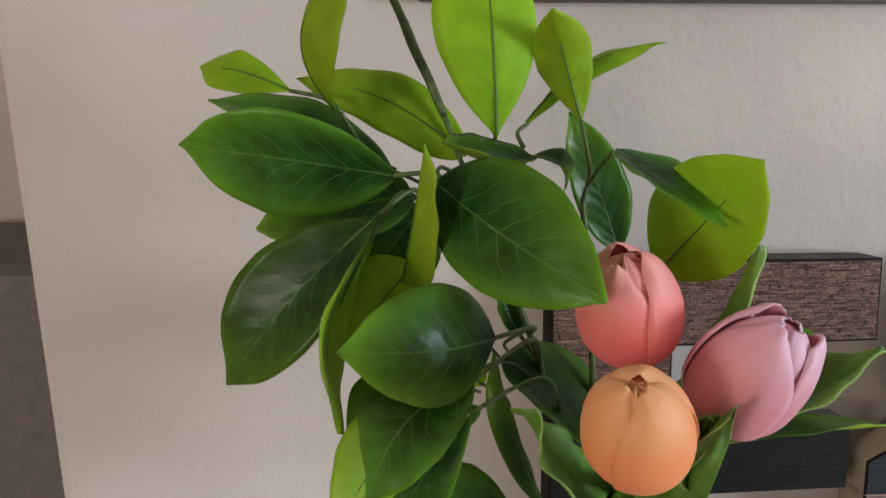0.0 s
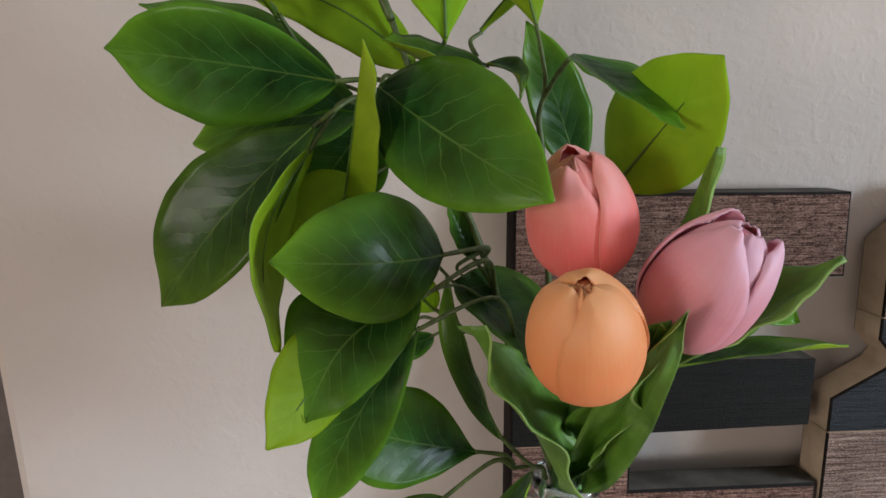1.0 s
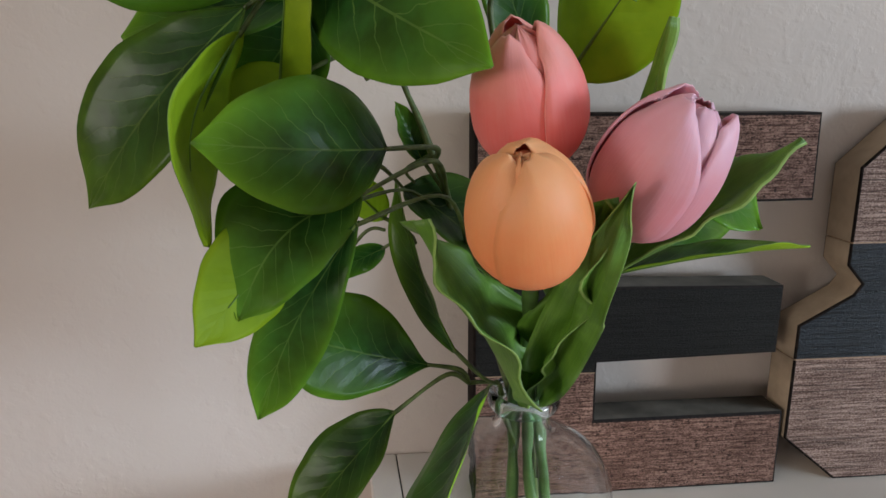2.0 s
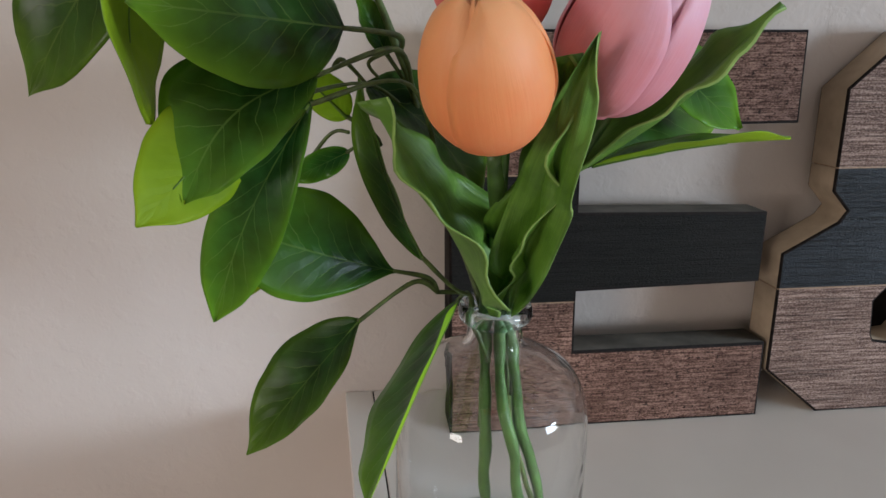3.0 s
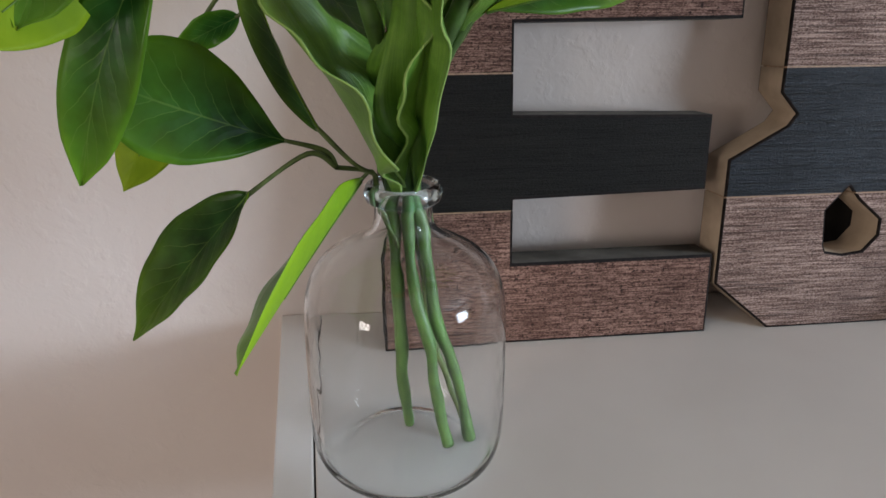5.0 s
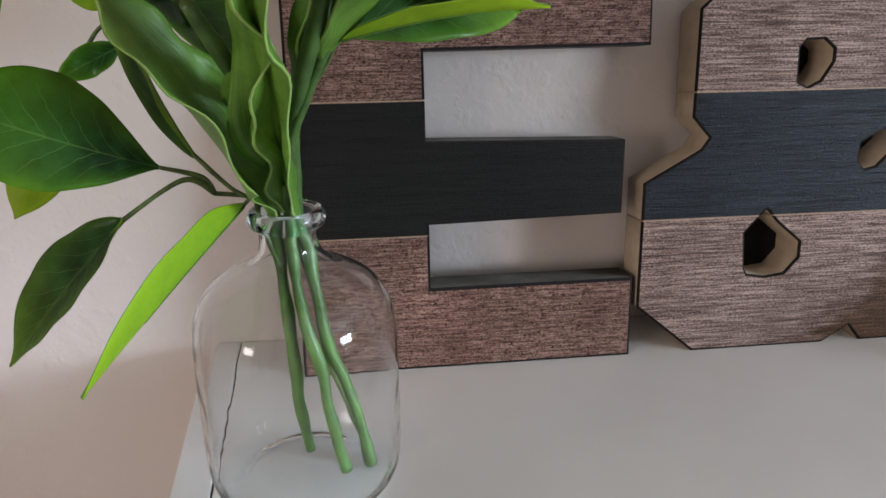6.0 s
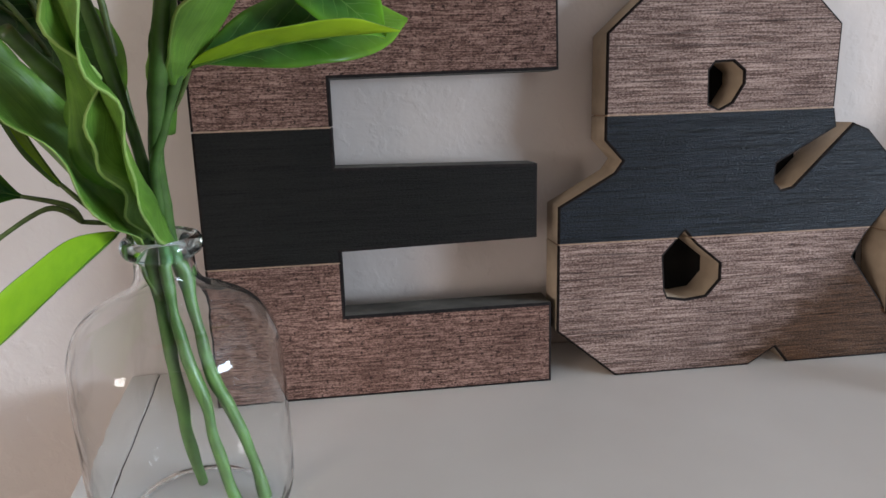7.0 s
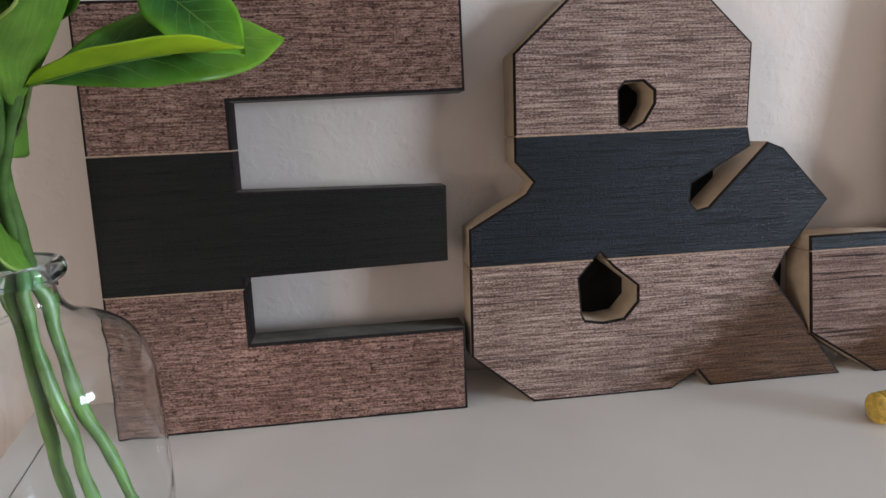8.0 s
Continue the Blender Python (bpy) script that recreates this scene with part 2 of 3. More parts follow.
def block(x0, x1, y0, y1, z0, z1, bevel=0.0, bm=None):
    bm = bm or bmesh.new()
    got = bmesh.ops.create_cube(bm, size=1.0, matrix=Matrix.Translation(((x0 + x1) / 2, (y0 + y1) / 2, (z0 + z1) / 2)) @ Matrix.Diagonal((x1 - x0, y1 - y0, z1 - z0, 1)))
    if bevel:
        edges = {e for v in got["verts"] for e in v.link_edges}
        bmesh.ops.bevel(bm, geom=list(edges), offset=bevel, segments=2, affect="EDGES", profile=0.6)
    return bm


def slab(name, box, mat, label, category, bevel=0.0):
    return tagged(part(name, block(*box, bevel), mat), label, category, kind="structure")


def sweep(points, radii, sides=10, sway=0.0):
    """A round tube along a smooth line through the points."""
    pts = [Vector(p) for p in points]
    line, rad = [], []
    n = len(pts)
    for i in range(n - 1):
        p0, p1, p2, p3 = pts[max(i - 1, 0)], pts[i], pts[i + 1], pts[min(i + 2, n - 1)]
        for k in range(8):
            t = k / 8
            line.append(0.5 * (2 * p1 + (p2 - p0) * t + (2 * p0 - 5 * p1 + 4 * p2 - p3) * t * t + (3 * p1 - p0 - 3 * p2 + p3) * t ** 3))
            rad.append(radii[0] + (radii[1] - radii[0]) * (i + t) / (n - 1))
    line.append(pts[-1]), rad.append(radii[1])
    line = [p + sway * Vector((noise.noise(p * 45), noise.noise(p * 45 + Vector((9, 0, 4))), 0)) for p in line]
    bm = bmesh.new()
    rings = []
    side = Vector((1, 0, 0.3))
    for i, p in enumerate(line):
        d = (line[min(i + 1, len(line) - 1)] - line[max(i - 1, 0)]).normalized()
        a = d.cross(side).normalized()
        b = d.cross(a).normalized()
        r = rad[i] * (1 + 0.12 * noise.noise(p * 90) + 0.34 * noise.noise(p * 38 + Vector((5, 1, 2))))
        rings.append([bm.verts.new(p + r * (math.cos(2 * math.pi * k / sides) * a + math.sin(2 * math.pi * k / sides) * b)) for k in range(sides)])
    for ra, rb in zip(rings, rings[1:]):
        for k in range(sides):
            bm.faces.new((ra[k], ra[(k + 1) % sides], rb[(k + 1) % sides], rb[k]))
    bm.faces.new(rings[0][::-1]), bm.faces.new(rings[-1])
    bmesh.ops.recalc_face_normals(bm, faces=bm.faces)
    return bm


def stem(parent, name, points, r0, r1, mat):
    return part(name, sweep([local(parent, p) for p in points], (r0, r1), 12, 0.0010 if mat is TSTEM else 0.0012), mat, parent, smooth=True)


def leaf(parent, base, tip, width, face, bow=0.0, fold=0.2, wave=0.0, cup=0.0, kind="leaf", to=None, peak=0.42, bend=0.0, lop=0.0, lobe=0.0):
    """One leaf from base to tip whose upper side looks along face. bow lifts the middle, fold closes it like a book, cup bends the halves down again. bend curves it sideways, peak is where it is widest, lop makes one half the wider, lobe flares one edge near the base."""
    b, t = local(parent, base), local(parent, tip)
    axis = t - b
    length = axis.length
    d = axis.normalized()
    up = (Vector(face) - d * Vector(face).dot(d)).normalized()
    across = d.cross(up).normalized()
    seed = Vector(base) * 40
    nu, nv = (26, 12) if kind == "leaf" else (34, 12)
    bm = bmesh.new()
    uv = bm.loops.layers.uv.new("UVMap")
    thick = 0.0006 if kind == "leaf" else 0.0018
    top, low, where = [], [], {}
    for i in range(nu + 1):
        s = i / nu
        if kind == "leaf":
            p = 0.86 * peak / (1 - peak)
            w = max(s ** p * (1 - s) ** 0.86 / (peak ** p * (1 - peak) ** 0.86) * (1 - 0.30 * max(0, s - 0.86) / 0.14), 0.02)
        else:
            w = max(math.sin(math.pi * min(1, s ** peak)) ** 0.9, 0.13 * (1 - s) + 0.03)
        mid = b + axis * s + (up * bow + across * bend * length) * math.sin(math.pi * s)
        ra, rb = [], []
        for j in range(nv + 1):
            v = 2 * j / nv - 1
            h = w * width / 2 * (1 + lop * v) * (1 + lobe * max(0.0, -v) * math.exp(-((s - 0.24) / 0.075) ** 2))
            gutter = fold if kind == "leaf" else fold * (2.1 - 1.7 * s)
            lift = h * (gutter * abs(v) ** 1.25 - cup * v * v)
            lift += (wave + 0.0030) * noise.noise(seed + Vector((s * (5.0 if kind == "leaf" else 7.0), v * 1.2, 3))) * abs(v) ** 1.5
            ruffle = 1 + 0.05 * noise.noise(seed + Vector((s * 6, v, 9)))
            p = mid + across * v * h * ruffle * math.cos(min(1.2, fold * 0.6)) + up * lift
            taper = thick * ((0.45 + 0.55 * (1 - v * v)) if kind == "leaf" else 0.8)
            pa, pb = bm.verts.new(p), bm.verts.new(p - up * taper)
            where[pa] = where[pb] = (s, (v + 1) / 2)
            ra.append(pa), rb.append(pb)
        top.append(ra), low.append(rb)

    def quad(vs, m):
        f = bm.faces.new(vs)
        f.material_index = m
        for lp in f.loops:
            lp[uv].uv = where[lp.vert]

    for i in range(nu):
        for j in range(nv):
            quad((top[i][j], top[i + 1][j], top[i + 1][j + 1], top[i][j + 1]), 0)
            quad((low[i][j], low[i][j + 1], low[i + 1][j + 1], low[i + 1][j]), 1)
        quad((top[i][0], low[i][0], low[i + 1][0], top[i + 1][0]), 2)
        quad((top[i][nv], top[i + 1][nv], low[i + 1][nv], low[i][nv]), 2)
    for row_t, row_l in ((top[0], low[0]), (top[nu], low[nu])):
        for j in range(nv):
            quad((row_t[j], row_t[j + 1], row_l[j + 1], row_l[j]), 2)
    bmesh.ops.recalc_face_normals(bm, faces=bm.faces)
    mats = [LEAF_TOP, LEAF_BACK, LEAF_RIM] if kind == "leaf" else [BLADE, BLADE, BLADE_RIM]
    ob = part("leaf", bm, mats, parent, smooth=True)
    if kind == "leaf":
        # raised rib on the underside
        rib = []
        for k in range(6):
            s = 0.02 + 0.66 * k / 5
            rib.append(b + axis * s + (up * bow + across * bend * length) * math.sin(math.pi * s) - up * thick * 1.1)
        part("rib", sweep(rib, (0.0009, 0.0003), 6), RIB, ob, smooth=True)
        if to is not None:
            e = local(parent, to)
            mid = (b + e) / 2 + d * -0.25 * (b - e).length + Vector((0, 0, 0.004))
            part("petiole", sweep([b + d * 0.002, mid, e], (0.0011, 0.0013), 8), STEM, ob, smooth=True)
    return ob


def bloom(parent, base, top, radius, mat, throat, turn, half=72.0, tops=(0.10, 0.40), spin=1.0, narrow=0.55, dome=0.7):
    """A half-closed tulip: three inner and three outer petals, each a curved shell. turn is where the first outer petal looks,
    in degrees from the front; half its half-width; tops the radius left open at the tips of the inner and outer ring."""
    b, t = local(parent, base), local(parent, top)
    axis = t - b
    length = axis.length
    d = axis.normalized()
    a = (Vector((0, -1, 0)) - d * d.dot(Vector((0, -1, 0)))).normalized()
    c = d.cross(a)
    for ring, (grow, lift) in enumerate(((0.90, 0.985), (1.0, 1.0))):
        for k in range(3):
            ang0 = radians(turn + 120 * k + (0 if ring else 60))
            seed = Vector((k * 3.1, ring * 7.7, turn))
            high = lift * (1 + 0.035 * noise.noise(seed * 1.7))
            bm = bmesh.new()
            uv = bm.loops.layers.uv.new("UVMap")
            nu, nv = 26, 16
            where, inner, outer = {}, [], []
            for i in range(nu + 1):
                s = i / nu
                if s < 0.42:
                    g = math.sqrt(max(0.0, 1 - ((0.42 - s) / 0.435) ** 2))
                else:
                    g = tops[ring] + (1 - tops[ring]) * max(0.0, 1 - ((s - 0.42) / 0.58) ** 2) ** dome
                r = radius * grow * g
                w = radians(half if ring else 66) * (1 - max(0, (s - 0.42) / 0.58) ** 2.2 * (narrow if ring else 0.25))
                ri, ro = [], []
                for j in range(nv + 1):
                    v = 2 * j / nv - 1
                    ang = ang0 + v * w + 0.03 * noise.noise(seed + Vector((s * 4, 2, v)))
                    rr = r * (1 + 0.030 * (1 - v * v) + 0.022 * noise.noise(seed + Vector((s * 3, v * 2, 0))))
                    rr += radius * 0.045 * v * spin * (1 if ring else 0.5) * min(1, s * 4)
                    # edges flare outwards a little near the tip
                    rr += radius * 0.05 * abs(v) ** 6 * max(0, s - 0.5) * (2 if ring else 0)
                    z = s * length * high - length * (0.12 if ring else 0.02) * abs(v) ** 2.4 * s ** 4
                    z += 0.0016 * noise.noise(seed + Vector((v * 3, 5, 1))) * s ** 4
                    out = math.cos(ang) * a + math.sin(ang) * c
                    p = b + d * z + out * rr
                    po, pi = bm.verts.new(p), bm.verts.new(p - out * 0.0012)
                    where[po] = where[pi] = (s, (v + 1) / 2)
                    ro.append(po), ri.append(pi)
                inner.append(ri), outer.append(ro)

            def quad(vs, rim=False):
                f = bm.faces.new(vs)
                for lp in f.loops:
                    lp[uv].uv = (1.0, 0.5) if rim else where[lp.vert]

            for i in range(nu):
                for j in range(nv):
                    quad((outer[i][j], outer[i][j + 1], outer[i + 1][j + 1], outer[i + 1][j]))
                    quad((inner[i][j], inner[i + 1][j], inner[i + 1][j + 1], inner[i][j + 1]))
                for j in (0, nv):
                    quad((outer[i][j], outer[i + 1][j], inner[i + 1][j], inner[i][j]), True)
            for j in range(nv):
                quad((outer[nu][j], outer[nu][j + 1], inner[nu][j + 1], inner[nu][j]), True)
                quad((outer[0][j], inner[0][j], inner[0][j + 1], outer[0][j + 1]))
            bmesh.ops.recalc_face_normals(bm, faces=bm.faces)
            part("petal", bm, mat, parent, smooth=True)
    m = d.to_track_quat("Z", "Y").to_matrix().to_4x4()
    bm = bmesh.new()
    bmesh.ops.create_uvsphere(bm, u_segments=20, v_segments=14, radius=radius * 0.66, matrix=Matrix.Translation(b + d * length * 0.65) @ m @ Matrix.Diagonal((1, 1, 1.25, 1)))
    part("heart", bm, throat, parent, "deep coloured throat", smooth=True)
    bm = bmesh.new()
    bmesh.ops.create_uvsphere(bm, u_segments=16, v_segments=8, radius=radius * 0.46, matrix=Matrix.Translation(b + d * 0.002) @ m @ Matrix.Diagonal((1, 1, 0.45, 1)))
    part("base", bm, mat, parent, smooth=True)


def islands(bm):
    """The loose pieces of a bmesh, each as one of its own."""
    left = set(bm.verts)
    groups = []
    while left:
        todo, seen = [left.pop()], set()
        while todo:
            v = todo.pop()
            seen.add(v.index)
            for e in v.link_edges:
                o = e.other_vert(v)
                if o in left:
                    left.discard(o)
                    todo.append(o)
        groups.append(seen)
    for seen in groups:
        one = bm.copy()
        one.verts.ensure_lookup_table()
        bmesh.ops.delete(one, geom=[v for v in one.verts if v.index not in seen], context="VERTS")
        yield one
    bm.free()


def outline_boards(letter, outline, holes, depth, cuts, fronts, side_mat, bevel, tilt_pose, burnt_ends=False):
    """A letter cut from three boards: the outline in (x, height), sliced at the cut heights."""
    cu = bpy.data.curves.new("outline", "CURVE")
    cu.dimensions, cu.fill_mode = "2D", "BOTH"
    cu.extrude, cu.bevel_depth, cu.bevel_resolution, cu.offset = depth / 2 - bevel, bevel, 2, -bevel
    for loop in (outline, *holes):
        sp = cu.splines.new("POLY")
        sp.points.add(len(loop) - 1)
        for p, (x, y) in zip(sp.points, loop):
            p.co = (x, y, 0, 1)
        sp.use_cyclic_u = True
    tmp = bpy.data.objects.new("outline", cu)
    scene.collection.objects.link(tmp)
    bpy.context.view_layer.update()
    me = tmp.to_mesh()
    whole = bmesh.new()
    whole.from_mesh(me)
    tmp.to_mesh_clear()
    bpy.data.objects.remove(tmp)
    bmesh.ops.remove_doubles(whole, verts=whole.verts, dist=1e-5)
    # lie upright: height goes up, the front looks to -y
    whole.transform(Matrix.Translation((0, depth / 2, 0)) @ Matrix.Rotation(radians(90), 4, "X"))
    bmesh.ops.recalc_face_normals(whole, faces=whole.faces)
    gap = 0.0006
    edges = [-1.0, *cuts, 2.0]
    for k, front in enumerate(fronts):
        bm = whole.copy()
        for z, keep in ((edges[k], 1), (edges[k + 1], -1)):
            if -0.5 < z < 1.5:
                geom = bm.verts[:] + bm.edges[:] + bm.faces[:]
                cut = bmesh.ops.bisect_plane(bm, geom=geom, plane_co=(0, 0, z + keep * gap), plane_no=(0, 0, 1), clear_outer=keep < 0, clear_inner=keep > 0)
                rim = [e for e in cut["geom_cut"] if isinstance(e, bmesh.types.BMEdge)]
                bmesh.ops.holes_fill(bm, edges=rim, sides=0)
        bmesh.ops.recalc_face_normals(bm, faces=bm.faces)
        for f in bm.faces:
            n = f.normal
            f.material_index = 0 if n.y < -0.98 else (1 if abs(n.y) < 0.15 or n.y > 0.9 else 2)
            if burnt_ends and abs(n.x) > 0.7:
                f.material_index = 2
        bm.verts.index_update()
        for piece in islands(bm):
            part("board", piece, [front, side_mat, EDGE], letter).matrix_local = tilt_pose
    whole.free()
    # the bare seam between two boards
    for z, (x0, x1) in zip(cuts, ((min(p[0] for p in outline), max(p[0] for p in outline)),) * 2):
        spans = []
        n = 400
        for i in range(n):
            x = x0 + (x1 - x0) * (i + 0.5) / n
            inside = False
            for loop in (outline, *holes):
                for (ax, ay), (bx, by) in zip(loop, loop[1:] + loop[:1]):
                    if (ay > z) != (by > z) and x < ax + (z - ay) / (by - ay) * (bx - ax):
                        inside = not inside
            if inside and (not spans or spans[-1][1] < x - 1.6 * (x1 - x0) / n):
                spans.append([x, x])
            elif inside:
                spans[-1][1] = x
        for a, b in spans:
            part("seam", block(a + 0.0012, b - 0.0012, 0.0004, depth - 0.002, z - gap, z + gap), SEAM, letter, "pale bare wood joint").matrix_local = tilt_pose

# ---- the room ----
WY = 0.068
slab("wall_north", (-0.389, 3.6, WY, WY + 0.14, -1.25, 1.35), WALL, "beige knockdown-textured plaster wall behind the shelf", "wall", 0.008)
slab("wall_alcove", (-3.6, -0.25, 1.10, 1.22, -1.25, 1.35), WALL, "beige plaster wall further back beyond the corner", "wall")
slab("wall_return", (-0.25, -0.13, WY + 0.1, 1.10, -1.25, 1.35), WALL, "plaster return wall round the corner", "wall")
slab("wall_south", (-3.6, 3.6, -5.0, -4.88, -1.25, 1.35), WALL, "plain beige plaster wall behind", "wall")
slab("floor", (-3.72, 3.72, -5.0, 1.22, -1.37, -1.25), FLOOR, "beige carpeted floor of the room", "floor")
slab("ceiling", (-3.72, 3.72, -5.0, 1.22, 1.35, 1.47), CEIL, "white painted ceiling", "ceiling")


def window_wall(name, at, hi, w0, w1, z0, z1, label):
    bm = bmesh.new()
    for a, b, c, e in ((-4.88, w0, -1.25, 1.35), (w1, hi, -1.25, 1.35), (w0, w1, -1.25, z0), (w0, w1, z1, 1.35)):
        block(at, at + 0.12, a, b, c, e, 0.0, bm)
    return tagged(part(name, bm, WALL), label, "wall", kind="structure")


window_wall("wall_east", 3.6, WY + 0.14, -2.45, -1.25, 0.0, 1.22, "beige plaster wall with a window opening")
window_wall("wall_west", -3.72, 1.10, -3.98, -2.62, -0.06, 1.26, "beige plaster wall with a window opening")

# added dark block low beyond the corner, in place of a soft shadow
shade_block = thing("cabinet", (-1.0, 0.85, -1.25), "dark taupe block standing in for soft shadow beyond the wall corner", "cabinet")
part("body", block(-0.75, 0.74, -0.20, 0.24, 0.06, 1.385, 0.05), SHADETAUPE, shade_block)
part("block_foot", block(-0.72, 0.71, -0.17, 0.22, 0.0, 0.06), EDGE, shade_block)

# ---- the shelf ----
shelf = thing("mantel_shelf", (0.0, 0.0, 0.0), "white satin-painted wooden mantel shelf on the wall", "shelf", kind="structure")


def skewed(bm):
    """The left end of the shelf is cut slightly out of square."""
    for v in bm.verts:
        if v.co.x < 0.1:
            v.co.x -= 0.063 * v.co.y
    return bm


part("top_board", skewed(block(-0.0345, 1.6, -0.215, WY - 0.001, -0.024, 0.0, 0.0012)), SHELF, shelf)
part("end_cap", skewed(block(-0.0590, -0.0355, -0.215, WY - 0.001, -0.024, 0.0, 0.0012)), SHELF, shelf)
part("joint", skewed(block(-0.0356, -0.0344, -0.2145, WY - 0.002, -0.023, -0.0012)), EDGE, shelf, "dark joint line")
part("apron", block(-0.035, 1.6, -0.18, WY - 0.001, -0.13, -0.024, 0.002), SHELF, shelf)

# ---- the letters ----
LEANING = pose(0, 0, 0, -6.45, 0, 0)
E_OUT = [(0.0, 0.0), (0.257, 0.0), (0.2575, 0.0645), (0.0985, 0.0645), (0.0985, 0.1135), (0.2465, 0.1165), (0.2475, 0.1725), (0.0975, 0.1755),
         (0.0975, 0.2385), (0.264, 0.2400), (0.2635, 0.307), (0.0, 0.307)]
letter_e = thing("letter_e", (0.0200, -0.001, 0.0), "wooden block letter E with brown ends and a black middle band", "letter", "wooden letters")
outline_boards(letter_e, E_OUT, [], 0.034, (0.1055, 0.2045), (WOOD_E, BLACK_E, WOOD_E), GREYRAW, 0.0021, LEANING, True)

A_OUT = [(0.048, 0.0), (0.161, 0.0), (0.1835, 0.0135), (0.1945, 0.0), (0.309, 0.0), (0.2465, 0.086), (0.2565, 0.104), (0.291, 0.146), (0.252, 0.188), (0.2385, 0.1935),
         (0.1905, 0.1455), (0.1815, 0.1435), (0.1755, 0.1500), (0.1765, 0.1640), (0.2245, 0.1905), (0.2215, 0.207), (0.2235, 0.268), (0.183, 0.307), (0.085, 0.307), (0.0385, 0.265), (0.0375, 0.187), (0.0515, 0.1715),
         (0.0455, 0.163), (0.0015, 0.1385), (0.0, 0.040)]
A_HOLES = [[(0.119, 0.2115), (0.127, 0.2075), (0.137, 0.2125), (0.1455, 0.226), (0.1455, 0.235), (0.137, 0.242), (0.123, 0.2415), (0.1185, 0.236)],
           [(0.103, 0.1145), (0.113, 0.103), (0.1325, 0.087), (0.1325, 0.0745), (0.1215, 0.062), (0.105, 0.0600), (0.0905, 0.0625), (0.0880, 0.068), (0.0860, 0.096)]]
letter_and = thing("letter_ampersand", (0.2815, -0.001, 0.0), "wooden block ampersand in weathered brown with a blue-black band", "letter", "wooden letters")
outline_boards(letter_and, A_OUT, A_HOLES, 0.034, (0.1095, 0.2055), (WOOD_A, BLACK_A, WOOD_A), RAW, 0.0018, LEANING)

# added black sheets stand in for deep shade behind the holes and foot
part("shade_sheet", block(0.060, 0.212, 0.0346, 0.0366, 0.035, 0.262), DARKSHADE, letter_and, "black shade sheet behind the holes").matrix_local = LEANING
part("shade_sheet", block(0.205, 0.275, 0.0346, 0.0366, 0.012, 0.135), DARKSHADE, letter_and, "black shade sheet behind the foot").matrix_local = LEANING

J_OUT = [(0.064, 0.0), (0.165, 0.0), (0.196, 0.040), (0.196, 0.307), (0.096, 0.307), (0.096, 0.075), (0.075, 0.075), (0.075, 0.118), (0.0, 0.118), (0.004, 0.038)]
letter_j = thing("letter_j", (0.556, -0.004, 0.0), "wooden block letter J in brown with a dark band", "letter", "wooden letters")
outline_boards(letter_j, J_OUT, [], 0.034, (0.1055, 0.2045), (WOOD_J, BLACK_A, WOOD_J), RAW, 0.0018, LEANING)

# ---- the bottle ----
bottle = thing("glass_bottle", (0.0295, -0.120, 0.0), "clear glass bottle with rolled lip standing on white shelf", "bottle")


def lathe(profile, segments=72):
    bm = bmesh.new()
    rings = []
    for r, z in profile:
        if r < 1e-6:
            rings.append([bm.verts.new((0, 0, z))])
        else:
            rings.append([bm.verts.new((r * math.cos(2 * math.pi * k / segments), r * math.sin(2 * math.pi * k / segments), z)) for k in range(segments)])
    for a, b in zip(rings, rings[1:]):
        for k in range(segments):
            vs = [a[k % len(a)], a[(k + 1) % len(a)], b[(k + 1) % len(b)], b[k % len(b)]]
            vs = [v for i, v in enumerate(vs) if v not in vs[:i]]
            if len(vs) > 2:
                bm.faces.new(vs)
    bmesh.ops.recalc_face_normals(bm, faces=bm.faces)
    return bm


def round_profile(points, steps=6):
    """A smooth line through profile points."""
    pts = [Vector(p) for p in points]
    got = []
    for i in range(len(pts) - 1):
        p0, p1, p2, p3 = pts[max(i - 1, 0)], pts[i], pts[i + 1], pts[min(i + 2, len(pts) - 1)]
        for k in range(steps):
            t = k / steps
            q = 0.5 * (2 * p1 + (p2 - p0) * t + (2 * p0 - 5 * p1 + 4 * p2 - p3) * t * t + (3 * p1 - p0 - 3 * p2 + p3) * t ** 3)
            got.append((max(q.x, 0.0), q.y))
    got.append(tuple(points[-1]))
    return got


outer = round_profile([(0.0, 0.004), (0.030, 0.0026), (0.043, 0.0004), (0.050, 0.003), (0.0550, 0.012), (0.0568, 0.030), (0.0568, 0.070), (0.0562, 0.095), (0.0540, 0.112), (0.0465, 0.1260),
                       (0.0330, 0.1350), (0.0215, 0.1410), (0.0165, 0.1475), (0.0155, 0.1560), (0.0160, 0.1590), (0.0196, 0.1612), (0.0208, 0.1650), (0.0196, 0.1690), (0.0170, 0.1702)])
inner = round_profile([(0.0148, 0.1690), (0.0130, 0.1600), (0.0132, 0.1480), (0.0195, 0.1397), (0.0322, 0.1335), (0.0454, 0.1247), (0.0527, 0.1113), (0.0550, 0.094), (0.0556, 0.070), (0.0555, 0.030), (0.0536, 0.0130), (0.0480, 0.0060), (0.030, 0.0055), (0.0, 0.0075)])
whole = lathe(outer + inner)
LIP = 0.1592
for nm, above in (("body", False), ("lip", True)):
    bm = whole.copy()
    bmesh.ops.delete(bm, geom=[f for f in bm.faces if (f.calc_center_median().z > LIP) != above], context="FACES")
    piece = part(nm, bm, LIPGLASS if above else GLASS, bottle, "thick rounded glass lip" if above else "", smooth=True)
    piece.visible_shadow = False
whole.free()

